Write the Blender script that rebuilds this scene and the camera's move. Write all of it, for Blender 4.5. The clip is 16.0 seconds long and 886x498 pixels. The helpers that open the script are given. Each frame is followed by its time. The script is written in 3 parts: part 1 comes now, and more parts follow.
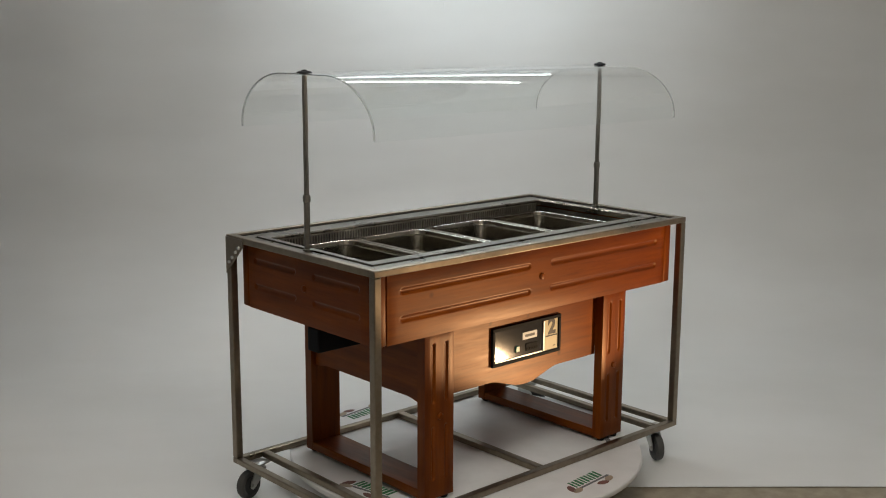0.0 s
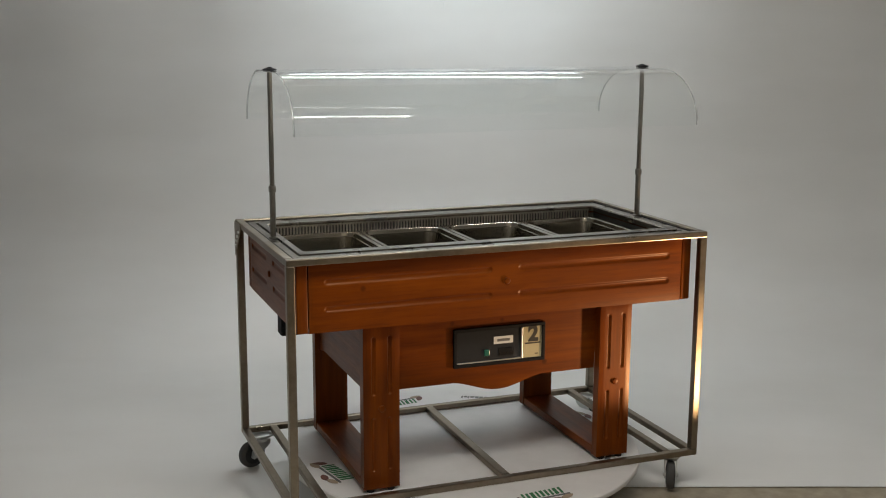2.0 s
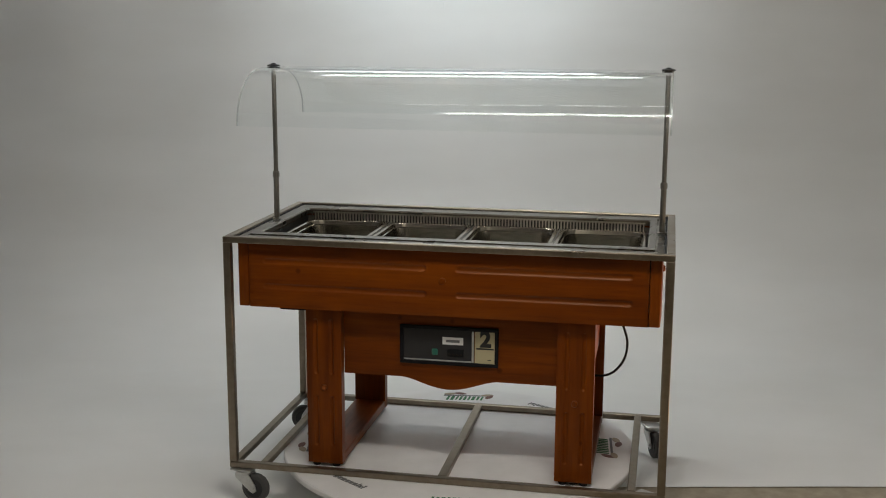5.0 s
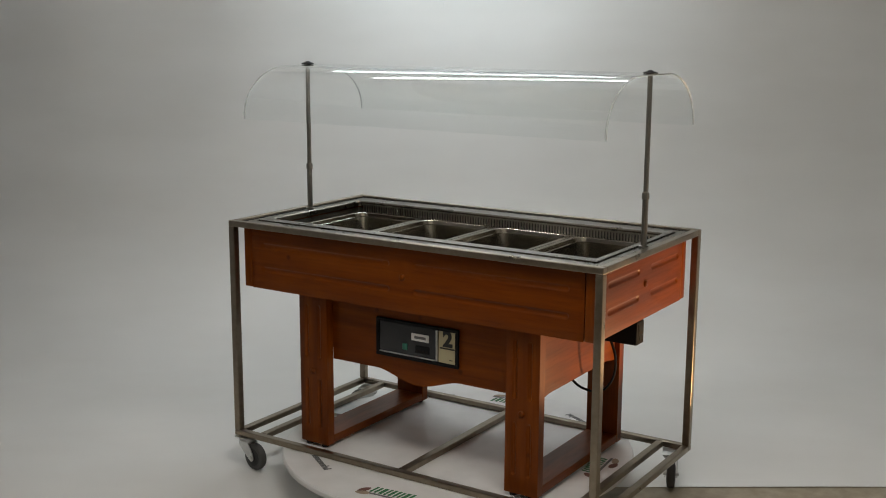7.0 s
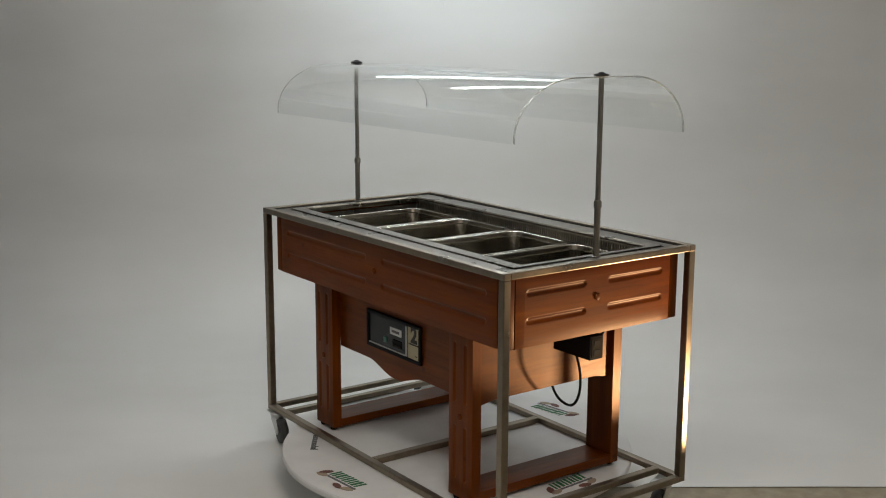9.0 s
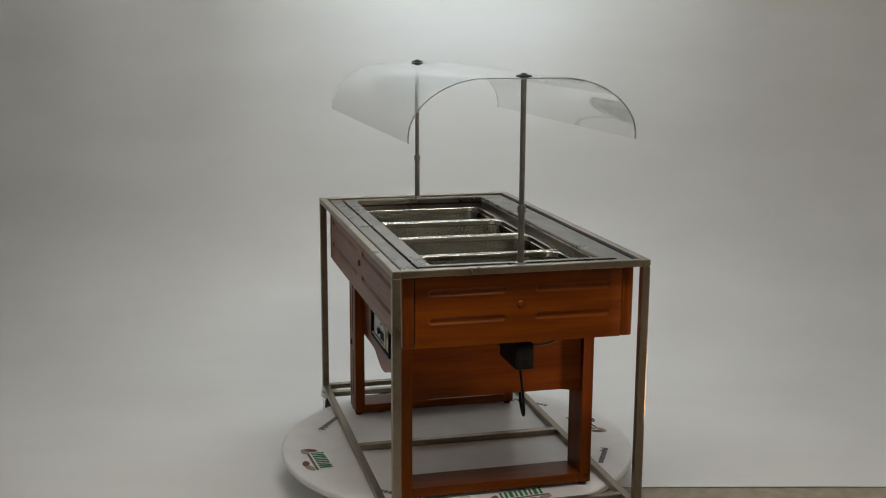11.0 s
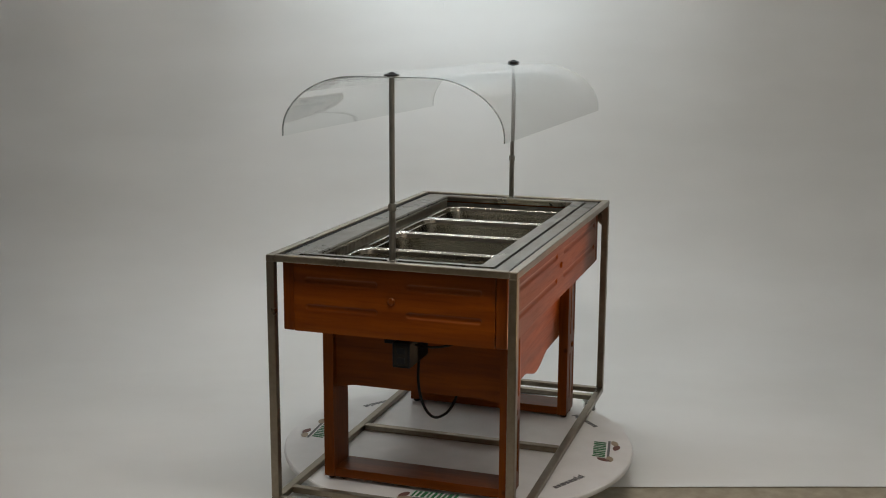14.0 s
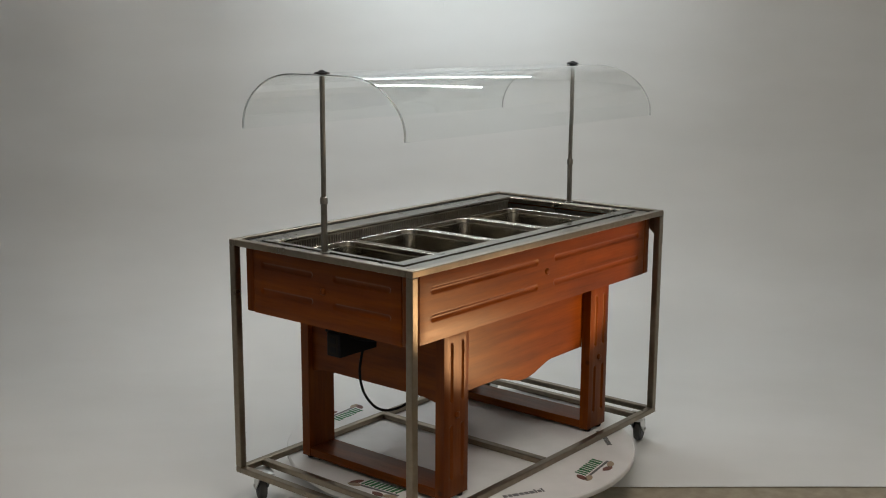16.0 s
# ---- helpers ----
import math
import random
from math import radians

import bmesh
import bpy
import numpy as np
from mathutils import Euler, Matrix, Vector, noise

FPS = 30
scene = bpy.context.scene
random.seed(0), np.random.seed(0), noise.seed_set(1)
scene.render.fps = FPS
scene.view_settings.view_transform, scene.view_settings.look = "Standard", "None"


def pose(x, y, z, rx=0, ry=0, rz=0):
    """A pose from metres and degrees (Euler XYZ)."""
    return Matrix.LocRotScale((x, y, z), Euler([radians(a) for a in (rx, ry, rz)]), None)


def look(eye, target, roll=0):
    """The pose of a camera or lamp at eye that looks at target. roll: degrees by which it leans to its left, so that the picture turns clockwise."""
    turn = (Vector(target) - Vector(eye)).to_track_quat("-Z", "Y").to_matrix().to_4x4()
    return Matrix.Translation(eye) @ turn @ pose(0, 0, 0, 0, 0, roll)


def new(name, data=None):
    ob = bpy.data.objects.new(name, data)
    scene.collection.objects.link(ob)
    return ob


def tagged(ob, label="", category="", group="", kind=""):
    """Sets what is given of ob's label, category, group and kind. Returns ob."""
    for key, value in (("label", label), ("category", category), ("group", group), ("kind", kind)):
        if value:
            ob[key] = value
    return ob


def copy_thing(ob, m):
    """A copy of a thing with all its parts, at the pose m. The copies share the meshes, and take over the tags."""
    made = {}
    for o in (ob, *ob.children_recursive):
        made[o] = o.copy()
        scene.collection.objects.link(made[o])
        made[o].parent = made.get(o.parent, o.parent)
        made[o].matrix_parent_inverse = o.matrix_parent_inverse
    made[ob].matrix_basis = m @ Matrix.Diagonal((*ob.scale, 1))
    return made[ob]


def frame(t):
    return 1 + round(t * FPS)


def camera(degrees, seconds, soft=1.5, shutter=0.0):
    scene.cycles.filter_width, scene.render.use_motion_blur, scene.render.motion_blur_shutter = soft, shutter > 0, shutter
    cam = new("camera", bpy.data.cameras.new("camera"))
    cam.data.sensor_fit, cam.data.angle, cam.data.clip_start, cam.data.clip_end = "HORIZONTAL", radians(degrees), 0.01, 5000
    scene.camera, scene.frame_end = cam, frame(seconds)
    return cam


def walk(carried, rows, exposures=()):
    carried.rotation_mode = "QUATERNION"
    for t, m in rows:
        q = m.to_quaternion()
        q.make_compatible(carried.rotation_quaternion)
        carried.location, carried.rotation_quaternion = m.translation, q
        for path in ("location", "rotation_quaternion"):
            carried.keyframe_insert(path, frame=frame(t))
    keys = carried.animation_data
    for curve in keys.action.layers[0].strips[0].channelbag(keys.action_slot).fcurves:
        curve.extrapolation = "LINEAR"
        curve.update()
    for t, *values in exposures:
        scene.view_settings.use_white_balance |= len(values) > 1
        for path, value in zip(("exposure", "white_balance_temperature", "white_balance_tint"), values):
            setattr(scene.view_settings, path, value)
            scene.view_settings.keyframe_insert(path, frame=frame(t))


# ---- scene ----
# camera: stands still on a tripod
cam = camera(42.46, 16.0, soft=1.05)
EYE = Vector((-0.0193, -3.9645, 1.6145))
AIM = EYE + Vector((-0.01478, 0.98143, -0.19125))
walk(cam, [(0.0, look(EYE, AIM, 0.272)), (16.0, look(EYE, AIM, 0.272))])

# the turn of the turntable: seconds and degrees
SPIN = [(0.0, 43.0), (0.5, 37.73), (1.0, 32.5), (1.5, 27.25), (2.0, 21.94), (2.5, 16.62), (3.0, 11.31), (3.5, 5.98),
        (4.0, 0.61), (4.5, -4.83), (5.0, -10.31), (5.5, -15.79), (6.0, -21.28), (6.5, -26.73), (7.0, -32.08),
        (7.5, -37.33), (8.0, -42.55), (8.5, -47.78), (9.0, -53.1), (9.5, -58.53), (10.0, -64.0), (10.5, -69.48),
        (11.0, -74.95), (11.5, -80.42), (12.0, -85.86), (12.5, -91.31), (13.0, -96.74), (13.5, -102.1),
        (14.0, -107.37), (14.5, -112.62), (15.0, -117.87), (15.5, -123.1), (16.0, -128.35)]
CX, CY = -0.008, -0.017      # middle of the trolley on the turntable
TOP = 0.125                  # height of the turntable's top
SPUN = []                    # (thing, x, y, z, own turn)

# light: fluorescent battens, uplighters added out of view as fill, and a small warm lamp low at the side
world = bpy.data.worlds.new("room_dark")
scene.world = world
world.use_nodes = True
world.node_tree.nodes["Background"].inputs[0].default_value = (0.5, 0.55, 0.6, 1)
world.node_tree.nodes["Background"].inputs[1].default_value = 0.0
scene.view_settings.exposure = -0.15


def area_lamp(name, m, sx, sy, power, color):
    d = bpy.data.lights.new(name, "AREA")
    d.shape, d.size, d.size_y, d.energy, d.color = "RECTANGLE", sx, sy, power, color
    ob = new(name, d)
    ob.matrix_world = m
    return ob


BATTENS = [((0.11, -1.38, 2.22), 1.3, 20.5, (1.0, 0.955, 0.88)), ((-0.08, 1.55, 2.32), 1.4, 6.3, (0.68, 0.88, 1.0)),
           ((0.0, 1.15, 2.66), 1.5, 13.5, (0.95, 0.97, 0.97))]
# Fill lamps added out of view: two beside the backdrop, one behind the camera.
FILL_UPLIGHTS = [((-2.1, 1.00, 1.75), 90, 5.5, (0.90, 0.95, 1.0)), ((2.1, 0.80, 1.75), 90, 2.0, (1.0, 0.84, 0.68)),
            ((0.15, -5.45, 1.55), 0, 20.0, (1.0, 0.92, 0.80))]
for (bx, by, bz), long, watts, tint in BATTENS:
    area_lamp("tube_light", pose(bx, by, bz - 0.06), long, 0.05, watts, tint)
for (bx, by, bz), turn, watts, tint in FILL_UPLIGHTS:
    area_lamp("fill_uplight", pose(bx, by, bz + 0.09, 180, 0, turn), 1.2, 0.12, watts, tint)
lamp_data = bpy.data.lights.new("warm_side_light", "SPOT")
lamp_data.energy, lamp_data.color, lamp_data.shadow_soft_size = 95, (1.0, 0.66, 0.36), 0.045
lamp_data.spot_size, lamp_data.spot_blend = radians(49), 0.2
new("warm_side_light", lamp_data).matrix_world = look((1.56, -0.39, 0.085), (0.1, -0.2, 1.15))


# ---- materials ----
def material(name, color, rough=0.5, metal=0.0, **more):
    m = bpy.data.materials.new(name)
    m.use_nodes = True
    b = m.node_tree.nodes["Principled BSDF"]
    b.inputs["Base Color"].default_value = (*color, 1)
    b.inputs["Roughness"].default_value = rough
    b.inputs["Metallic"].default_value = metal
    for key, value in more.items():
        b.inputs[key.replace("_", " ")].default_value = value
    return m


def node(m, kind, **values):
    n = m.node_tree.nodes.new(kind)
    for key, value in values.items():
        n.inputs[key].default_value = value
    return n


def coords(m, scale, rotation=(0, 0, 0)):
    c = node(m, "ShaderNodeTexCoord")
    k = node(m, "ShaderNodeMapping", Scale=scale, Rotation=rotation)
    m.node_tree.links.new(c.outputs["Object"], k.inputs["Vector"])
    return k.outputs["Vector"]


def noise_of(m, vec, scale, detail=4.0, rough=0.55):
    n = node(m, "ShaderNodeTexNoise", Scale=scale, Detail=detail, Roughness=rough)
    m.node_tree.links.new(vec, n.inputs["Vector"])
    return n.outputs["Fac"]


def ramp(m, fac, stops):
    r = m.node_tree.nodes.new("ShaderNodeValToRGB")
    while len(r.color_ramp.elements) < len(stops):
        r.color_ramp.elements.new(0.5)
    for e, (at, c) in zip(r.color_ramp.elements, stops):
        e.position, e.color = at, (*c, 1)
    m.node_tree.links.new(fac, r.inputs["Fac"])
    return r.outputs["Color"]


def blend(m, fac, a, b, kind="MIX"):
    x = m.node_tree.nodes.new("ShaderNodeMix")
    x.data_type, x.blend_type = "RGBA", kind
    for sock, v in ((x.inputs[0], fac), (x.inputs[6], a), (x.inputs[7], b)):
        if isinstance(v, (int, float)):
            sock.default_value = v
        elif isinstance(v, tuple):
            sock.default_value = (*v, 1)
        else:
            m.node_tree.links.new(v, sock)
    return x.outputs[2]


def feed(m, sock, out):
    m.node_tree.links.new(out, m.node_tree.nodes["Principled BSDF"].inputs[sock])


def bump(m, height, strength, distance=0.002):
    b = node(m, "ShaderNodeBump", Strength=strength, Distance=distance)
    m.node_tree.links.new(height, b.inputs["Height"])
    feed(m, "Normal", b.outputs["Normal"])


def wood(name, scale):
    """Stained, varnished pine; the grain runs along the axis with the small scale."""
    m = material(name, (0.3, 0.1, 0.03), 0.36, Specular_IOR_Level=0.33)
    m.node_tree.nodes["Principled BSDF"].inputs["Specular Tint"].default_value = (1.0, 0.72, 0.48, 1)
    vec = coords(m, scale)
    broad = noise_of(m, vec, 3.0, 3.0)
    fine = noise_of(m, vec, 14.0, 6.0, 0.65)
    base = ramp(m, broad, [(0.24, (0.092, 0.0160, 0.0002)), (0.5, (0.157, 0.0312, 0.0003)), (0.78, (0.228, 0.052, 0.0006))])
    lines = ramp(m, fine, [(0.32, (0.62, 0.56, 0.5)), (0.5, (0.94, 0.92, 0.9)), (0.7, (1.0, 1.0, 1.0))])
    stain = ramp(m, noise_of(m, coords(m, (1, 1, 1)), 5.0, 3.0), [(0.35, (0.86, 0.84, 0.82)), (0.65, (1.0, 1.0, 1.0))])
    knots = m.node_tree.nodes.new("ShaderNodeTexVoronoi")
    knots.inputs["Scale"].default_value = 7.0
    m.node_tree.links.new(coords(m, (1, 1, 1)), knots.inputs["Vector"])
    knot = ramp(m, knots.outputs["Distance"], [(0.0, (0.22, 0.16, 0.12)), (0.045, (0.45, 0.38, 0.33)), (0.085, (1.0, 1.0, 1.0))])
    grain = blend(m, 1.0, blend(m, 0.6, base, lines, "MULTIPLY"), stain, "MULTIPLY")
    feed(m, "Base Color", blend(m, 0.8, grain, knot, "MULTIPLY"))
    rough = ramp(m, fine, [(0.3, (0.42, 0.42, 0.42)), (0.7, (0.34, 0.34, 0.34))])
    feed(m, "Roughness", rough)
    bump(m, fine, 0.18, 0.001)
    return m


def steel(name, color, rough, scale, strength=0.12, mix=0.25):
    m = material(name, color, rough, 1.0)
    vec = coords(m, scale)
    grain = noise_of(m, vec, 30.0, 4.0)
    blotch = noise_of(m, coords(m, (1, 1, 1)), 7.0, 4.0)
    feed(m, "Roughness", ramp(m, blotch, [(0.3, (rough * 0.8,) * 3), (0.7, (rough * 1.25,) * 3)]))
    tint = ramp(m, blotch, [(0.3, tuple(c * 0.82 for c in color)), (0.7, color)])
    feed(m, "Base Color", blend(m, mix, tint, ramp(m, grain, [(0.3, (0.25, 0.24, 0.22)), (0.7, (0.6, 0.6, 0.58))])))
    bump(m, grain, strength, 0.0006)
    return m


WOOD_X = wood("stained_pine_long", (0.6, 9.0, 9.0))
WOOD_Y = wood("stained_pine_cross", (9.0, 0.6, 9.0))
WOOD_Z = wood("stained_pine_upright", (9.0, 9.0, 0.6))
TUBE = steel("raw_steel_tube", (0.255, 0.203, 0.14), 0.34, (1.5, 1.5, 1.5), 0.05, 0.12)
COUNTER = steel("brushed_steel_counter", (0.138, 0.115, 0.086), 0.30, (0.4, 12, 12), 0.01, 0.10)
TUB = steel("steel_tub", (0.15, 0.138, 0.118), 0.32, (2, 2, 2), 0.02, 0.1)
PAN = steel("polished_pan_steel", (0.35, 0.322, 0.272), 0.15, (2, 2, 2), 0.0, 0.0)
SLAT = steel("light_steel_slats", (0.48, 0.44, 0.37), 0.34, (2, 2, 2), 0.02, 0.1)
ROD = steel("dull_steel_rod", (0.22, 0.20, 0.165), 0.32, (8, 8, 1))
ZINC = steel("zinc_plate", (0.74, 0.74, 0.72), 0.42, (3, 3, 3))
BLACK = material("black_plastic", (0.010, 0.010, 0.011), 0.6, Specular_IOR_Level=0.1)
RUBBER = material("grey_black_rubber", (0.06, 0.058, 0.055), 0.65)
HUB = material("dark_wheel_hub", (0.02, 0.02, 0.02), 0.5)
# Shade inside the vent slots, put into the colour.
SLOT_SHADE = material("slot_shade_black", (0.01, 0.01, 0.01), 0.8)
GLOSS = material("dark_control_plate", (0.03, 0.03, 0.032), 0.09, Specular_IOR_Level=0.4)
STICKER = material("yellowed_sticker", (0.46, 0.40, 0.24), 0.4)
INK = material("black_ink", (0.01, 0.01, 0.01), 0.5)
WHITE = material("white_label", (0.7, 0.7, 0.68), 0.5)
GREEN_SWITCH = material("green_switch", (0.02, 0.13, 0.09), 0.3)
GREEN = material("green_print", (0.02, 0.15, 0.05), 0.6)
GREY = material("grey_print", (0.13, 0.13, 0.13), 0.6)
LEAF_RED = material("dark_red_print", (0.15, 0.06, 0.045), 0.6)
LEAF_TAN = material("tan_print", (0.34, 0.27, 0.19), 0.6)
SOCKET = material("dark_brown_socket", (0.018, 0.015, 0.012), 0.7, Specular_IOR_Level=0.1)
ENAMEL = material("white_enamel", (0.75, 0.75, 0.73), 0.4)
TUBE_GLOW = material("lit_tube", (0.9, 0.9, 0.9), 0.5, Emission_Color=(0.97, 0.985, 0.98, 1), Emission_Strength=9.0)
PANEL_GLOW = material("dim_diffuser", (0.9, 0.9, 0.9), 0.5, Emission_Color=(1.0, 0.98, 0.94, 1), Emission_Strength=6.0)

ACRYLIC = material("clear_acrylic", (0.97, 0.985, 0.98), 0.0, 0.0, Transmission_Weight=1.0, IOR=1.49)

ACRYLIC_EDGE = material("sawn_acrylic_edge", (0.78, 0.82, 0.80), 0.22, 0.0, Transmission_Weight=0.95, IOR=1.49)

PAPER = material("white_backdrop_paper", (0.74, 0.73, 0.71), 0.48)
_v = coords(PAPER, (0.5, 1.0, 1.6))
_n = noise_of(PAPER, _v, 1.6, 3.0)
feed(PAPER, "Base Color", ramp(PAPER, _n, [(0.3, (0.70, 0.69, 0.665)), (0.7, (0.77, 0.765, 0.745))]))
bump(PAPER, noise_of(PAPER, coords(PAPER, (0.75, 1.0, 1.35)), 1.9, 3.0, 0.45), 0.24, 0.03)
DISC = material("white_turntable_board", (0.74, 0.73, 0.72), 0.38)
_n = noise_of(DISC, coords(DISC, (1, 1, 1)), 9.0, 5.0)
feed(DISC, "Base Color", ramp(DISC, _n, [(0.3, (0.68, 0.67, 0.655)), (0.7, (0.76, 0.75, 0.74))]))
FLOOR = material("tan_floor", (0.33, 0.28, 0.21), 0.45)
_n = noise_of(FLOOR, coords(FLOOR, (1, 1, 1)), 18.0, 6.0)
feed(FLOOR, "Base Color", ramp(FLOOR, _n, [(0.3, (0.26, 0.215, 0.15)), (0.7, (0.38, 0.325, 0.24))]))
WALL = material("white_room_wall", (0.7, 0.69, 0.67), 0.8)
_n = noise_of(WALL, coords(WALL, (1, 1, 1)), 6.0, 5.0)
feed(WALL, "Base Color", ramp(WALL, _n, [(0.3, (0.68, 0.67, 0.65)), (0.7, (0.75, 0.74, 0.72))]))

# Grey for the unseen west wall, chosen to dim reflections and bounce from there.
LIGHT_CUT_WALL = material("light_cutting_grey_wall", (0.25, 0.25, 0.26), 0.8)
_n = noise_of(LIGHT_CUT_WALL, coords(LIGHT_CUT_WALL, (1, 1, 1)), 6.0, 5.0)
feed(LIGHT_CUT_WALL, "Base Color", ramp(LIGHT_CUT_WALL, _n, [(0.3, (0.34, 0.34, 0.35)), (0.7, (0.42, 0.42, 0.43))]))


# ---- mesh helpers ----
def part(name, bm, mat, parent=None, label="", smooth=False):
    bmesh.ops.recalc_face_normals(bm, faces=bm.faces)
    me = bpy.data.meshes.new(name)
    bm.to_mesh(me)
    bm.free()
    me.materials.append(mat)
    if smooth:
        for f in me.polygons:
            f.use_smooth = True
        me.set_sharp_from_angle(angle=radians(35))
    ob = new(name, me)
    ob.parent = parent
    if label:
        ob["label"] = label
    return ob


def thing(name, label, category, group=""):
    return tagged(new(name), label, category, group)


def box(x0, x1, y0, y1, z0, z1, bevel=0.0, bm=None, seg=2):
    own = bm or bmesh.new()
    made = bmesh.ops.create_cube(own, size=1.0, matrix=Matrix.LocRotScale(
        ((x0 + x1) / 2, (y0 + y1) / 2, (z0 + z1) / 2), None, (x1 - x0, y1 - y0, z1 - z0)))
    if bevel:
        edges = list({e for v in made["verts"] for e in v.link_edges})
        bmesh.ops.bevel(own, geom=edges, offset=bevel, segments=seg, affect="EDGES", profile=0.5)
    return own


def rings(loops, bm=None, close=False, caps=True):
    """Skin over equal loops of points."""
    own = bm or bmesh.new()
    vs = [[own.verts.new(p) for p in loop] for loop in loops]
    n = len(vs[0])
    for a, b in zip(vs, vs[1:] + (vs[:1] if close else [])):
        for i in range(n):
            own.faces.new((a[i], a[(i + 1) % n], b[(i + 1) % n], b[i]))
    if caps and not close:
        own.faces.new(vs[0][::-1])
        own.faces.new(vs[-1])
    return own


def circle(r, z, n=20, x=0.0, y=0.0):
    return [(x + r * math.cos(2 * math.pi * i / n), y + r * math.sin(2 * math.pi * i / n), z) for i in range(n)]


def lathe(profile, n=20, x=0.0, y=0.0, bm=None):
    return rings([circle(r, z, n, x, y) for r, z in profile], bm)


def round_rect(hx, hy, r, z, x=0.0, y=0.0, n=5):
    pts = []
    for k, (sx, sy) in enumerate(((1, 1), (-1, 1), (-1, -1), (1, -1))):
        for i in range(n + 1):
            a = math.pi / 2 * (k + i / n)
            pts.append((x + sx * (hx - r) + r * math.cos(a), y + sy * (hy - r) + r * math.sin(a), z))
    return pts


def sweep(path, r, n=8, bm=None):
    """A round cord along a path."""
    loops = []
    pts = [Vector(p) for p in path]
    for i, p in enumerate(pts):
        d = (pts[min(i + 1, len(pts) - 1)] - pts[max(i - 1, 0)]).normalized()
        u = d.cross(Vector((0.3, 0.9, 0.1))).normalized()
        w = d.cross(u)
        loops.append([p + r * (math.cos(2 * math.pi * k / n) * u + math.sin(2 * math.pi * k / n) * w) for k in range(n)])
    return rings(loops, bm)


def bent(points, steps=10):
    """A smooth line through a few points."""
    p = [Vector(q) for q in points]
    p = [2 * p[0] - p[1]] + p + [2 * p[-1] - p[-2]]
    out = []
    for i in range(1, len(p) - 2):
        for k in range(steps):
            t = k / steps
            out.append(0.5 * ((2 * p[i]) + (p[i + 1] - p[i - 1]) * t + (2 * p[i - 1] - 5 * p[i] + 4 * p[i + 1] - p[i + 2]) * t * t
                              + (3 * p[i] - p[i - 1] - 3 * p[i + 1] + p[i + 2]) * t ** 3))
    out.append(p[-2])
    return out


def steps_of(a, b, marks, coarse, fine, reach):
    """Positions from a to b, close together round the marks."""
    stops = {a, b}
    for m in marks:
        k = int(reach / fine)
        stops |= {m + i * fine for i in range(-k, k + 1)}
    stops = sorted(v for v in stops if a <= v <= b)
    out = [stops[0]]
    for v in stops[1:]:
        if v - out[-1] < fine * 0.4 and v < b:
            continue
        n = math.ceil((v - out[-1]) / coarse)
        u = out[-1]
        out += [u + (v - u) * (i + 1) / n for i in range(n)]
    return out


def routed_board(length, height, thick, grooves, r=0.009, depth=0.005):
    """A board in x and z with its face at y = 0, looking to -y; round-ended grooves (x0, z0, x1, z1) are cut into it."""
    ends_x = [v for g in grooves for v in (g[0], g[2])]
    ends_z = [v for g in grooves for v in (g[1], g[3])]
    xs = steps_of(-length / 2, length / 2, ends_x, 0.04, 0.0028, 0.018)
    zs = steps_of(0.0, height, ends_z, 0.03, 0.0028, 0.018)
    bm = bmesh.new()
    e = 0.003

    def dent(x, z):
        best = 0.0
        for x0, z0, x1, z1 in grooves:
            d = math.hypot(x - min(max(x, x0), x1), z - min(max(z, z0), z1)) / r
            if d < 1:
                best = max(best, depth * math.sqrt(1 - d * d))
        edge = min(x + length / 2, length / 2 - x, z, height - z)
        return best + (e if edge < 1e-6 else 0.0)

    grid = [[bm.verts.new((x, dent(x, z), z)) for z in zs] for x in xs]
    for i in range(len(xs) - 1):
        for j in range(len(zs) - 1):
            bm.faces.new((grid[i][j], grid[i + 1][j], grid[i + 1][j + 1], grid[i][j + 1]))
    rim = [row[0] for row in grid] + grid[-1][1:] + [row[-1] for row in grid[-2::-1]] + grid[0][-2:0:-1]
    back = [bm.verts.new((v.co.x, thick, v.co.z)) for v in rim]
    for i in range(len(rim)):
        k = (i + 1) % len(rim)
        bm.faces.new((rim[i], back[i], back[k], rim[k]))
    bm.faces.new(back)
    return bm


def outline_board(points, y0, y1):
    """A flat board cut to an outline in x and z."""
    return rings([[(x, y0, z) for x, z in points], [(x, y1, z) for x, z in points]])


def place(ob, x, y, z, rz=0.0):
    ob.matrix_basis = pose(x, y, z, 0, 0, rz)
    return ob


def spun(ob, x, y, z, rz=0.0):
    SPUN.append((ob, x, y, z, rz))
    return ob


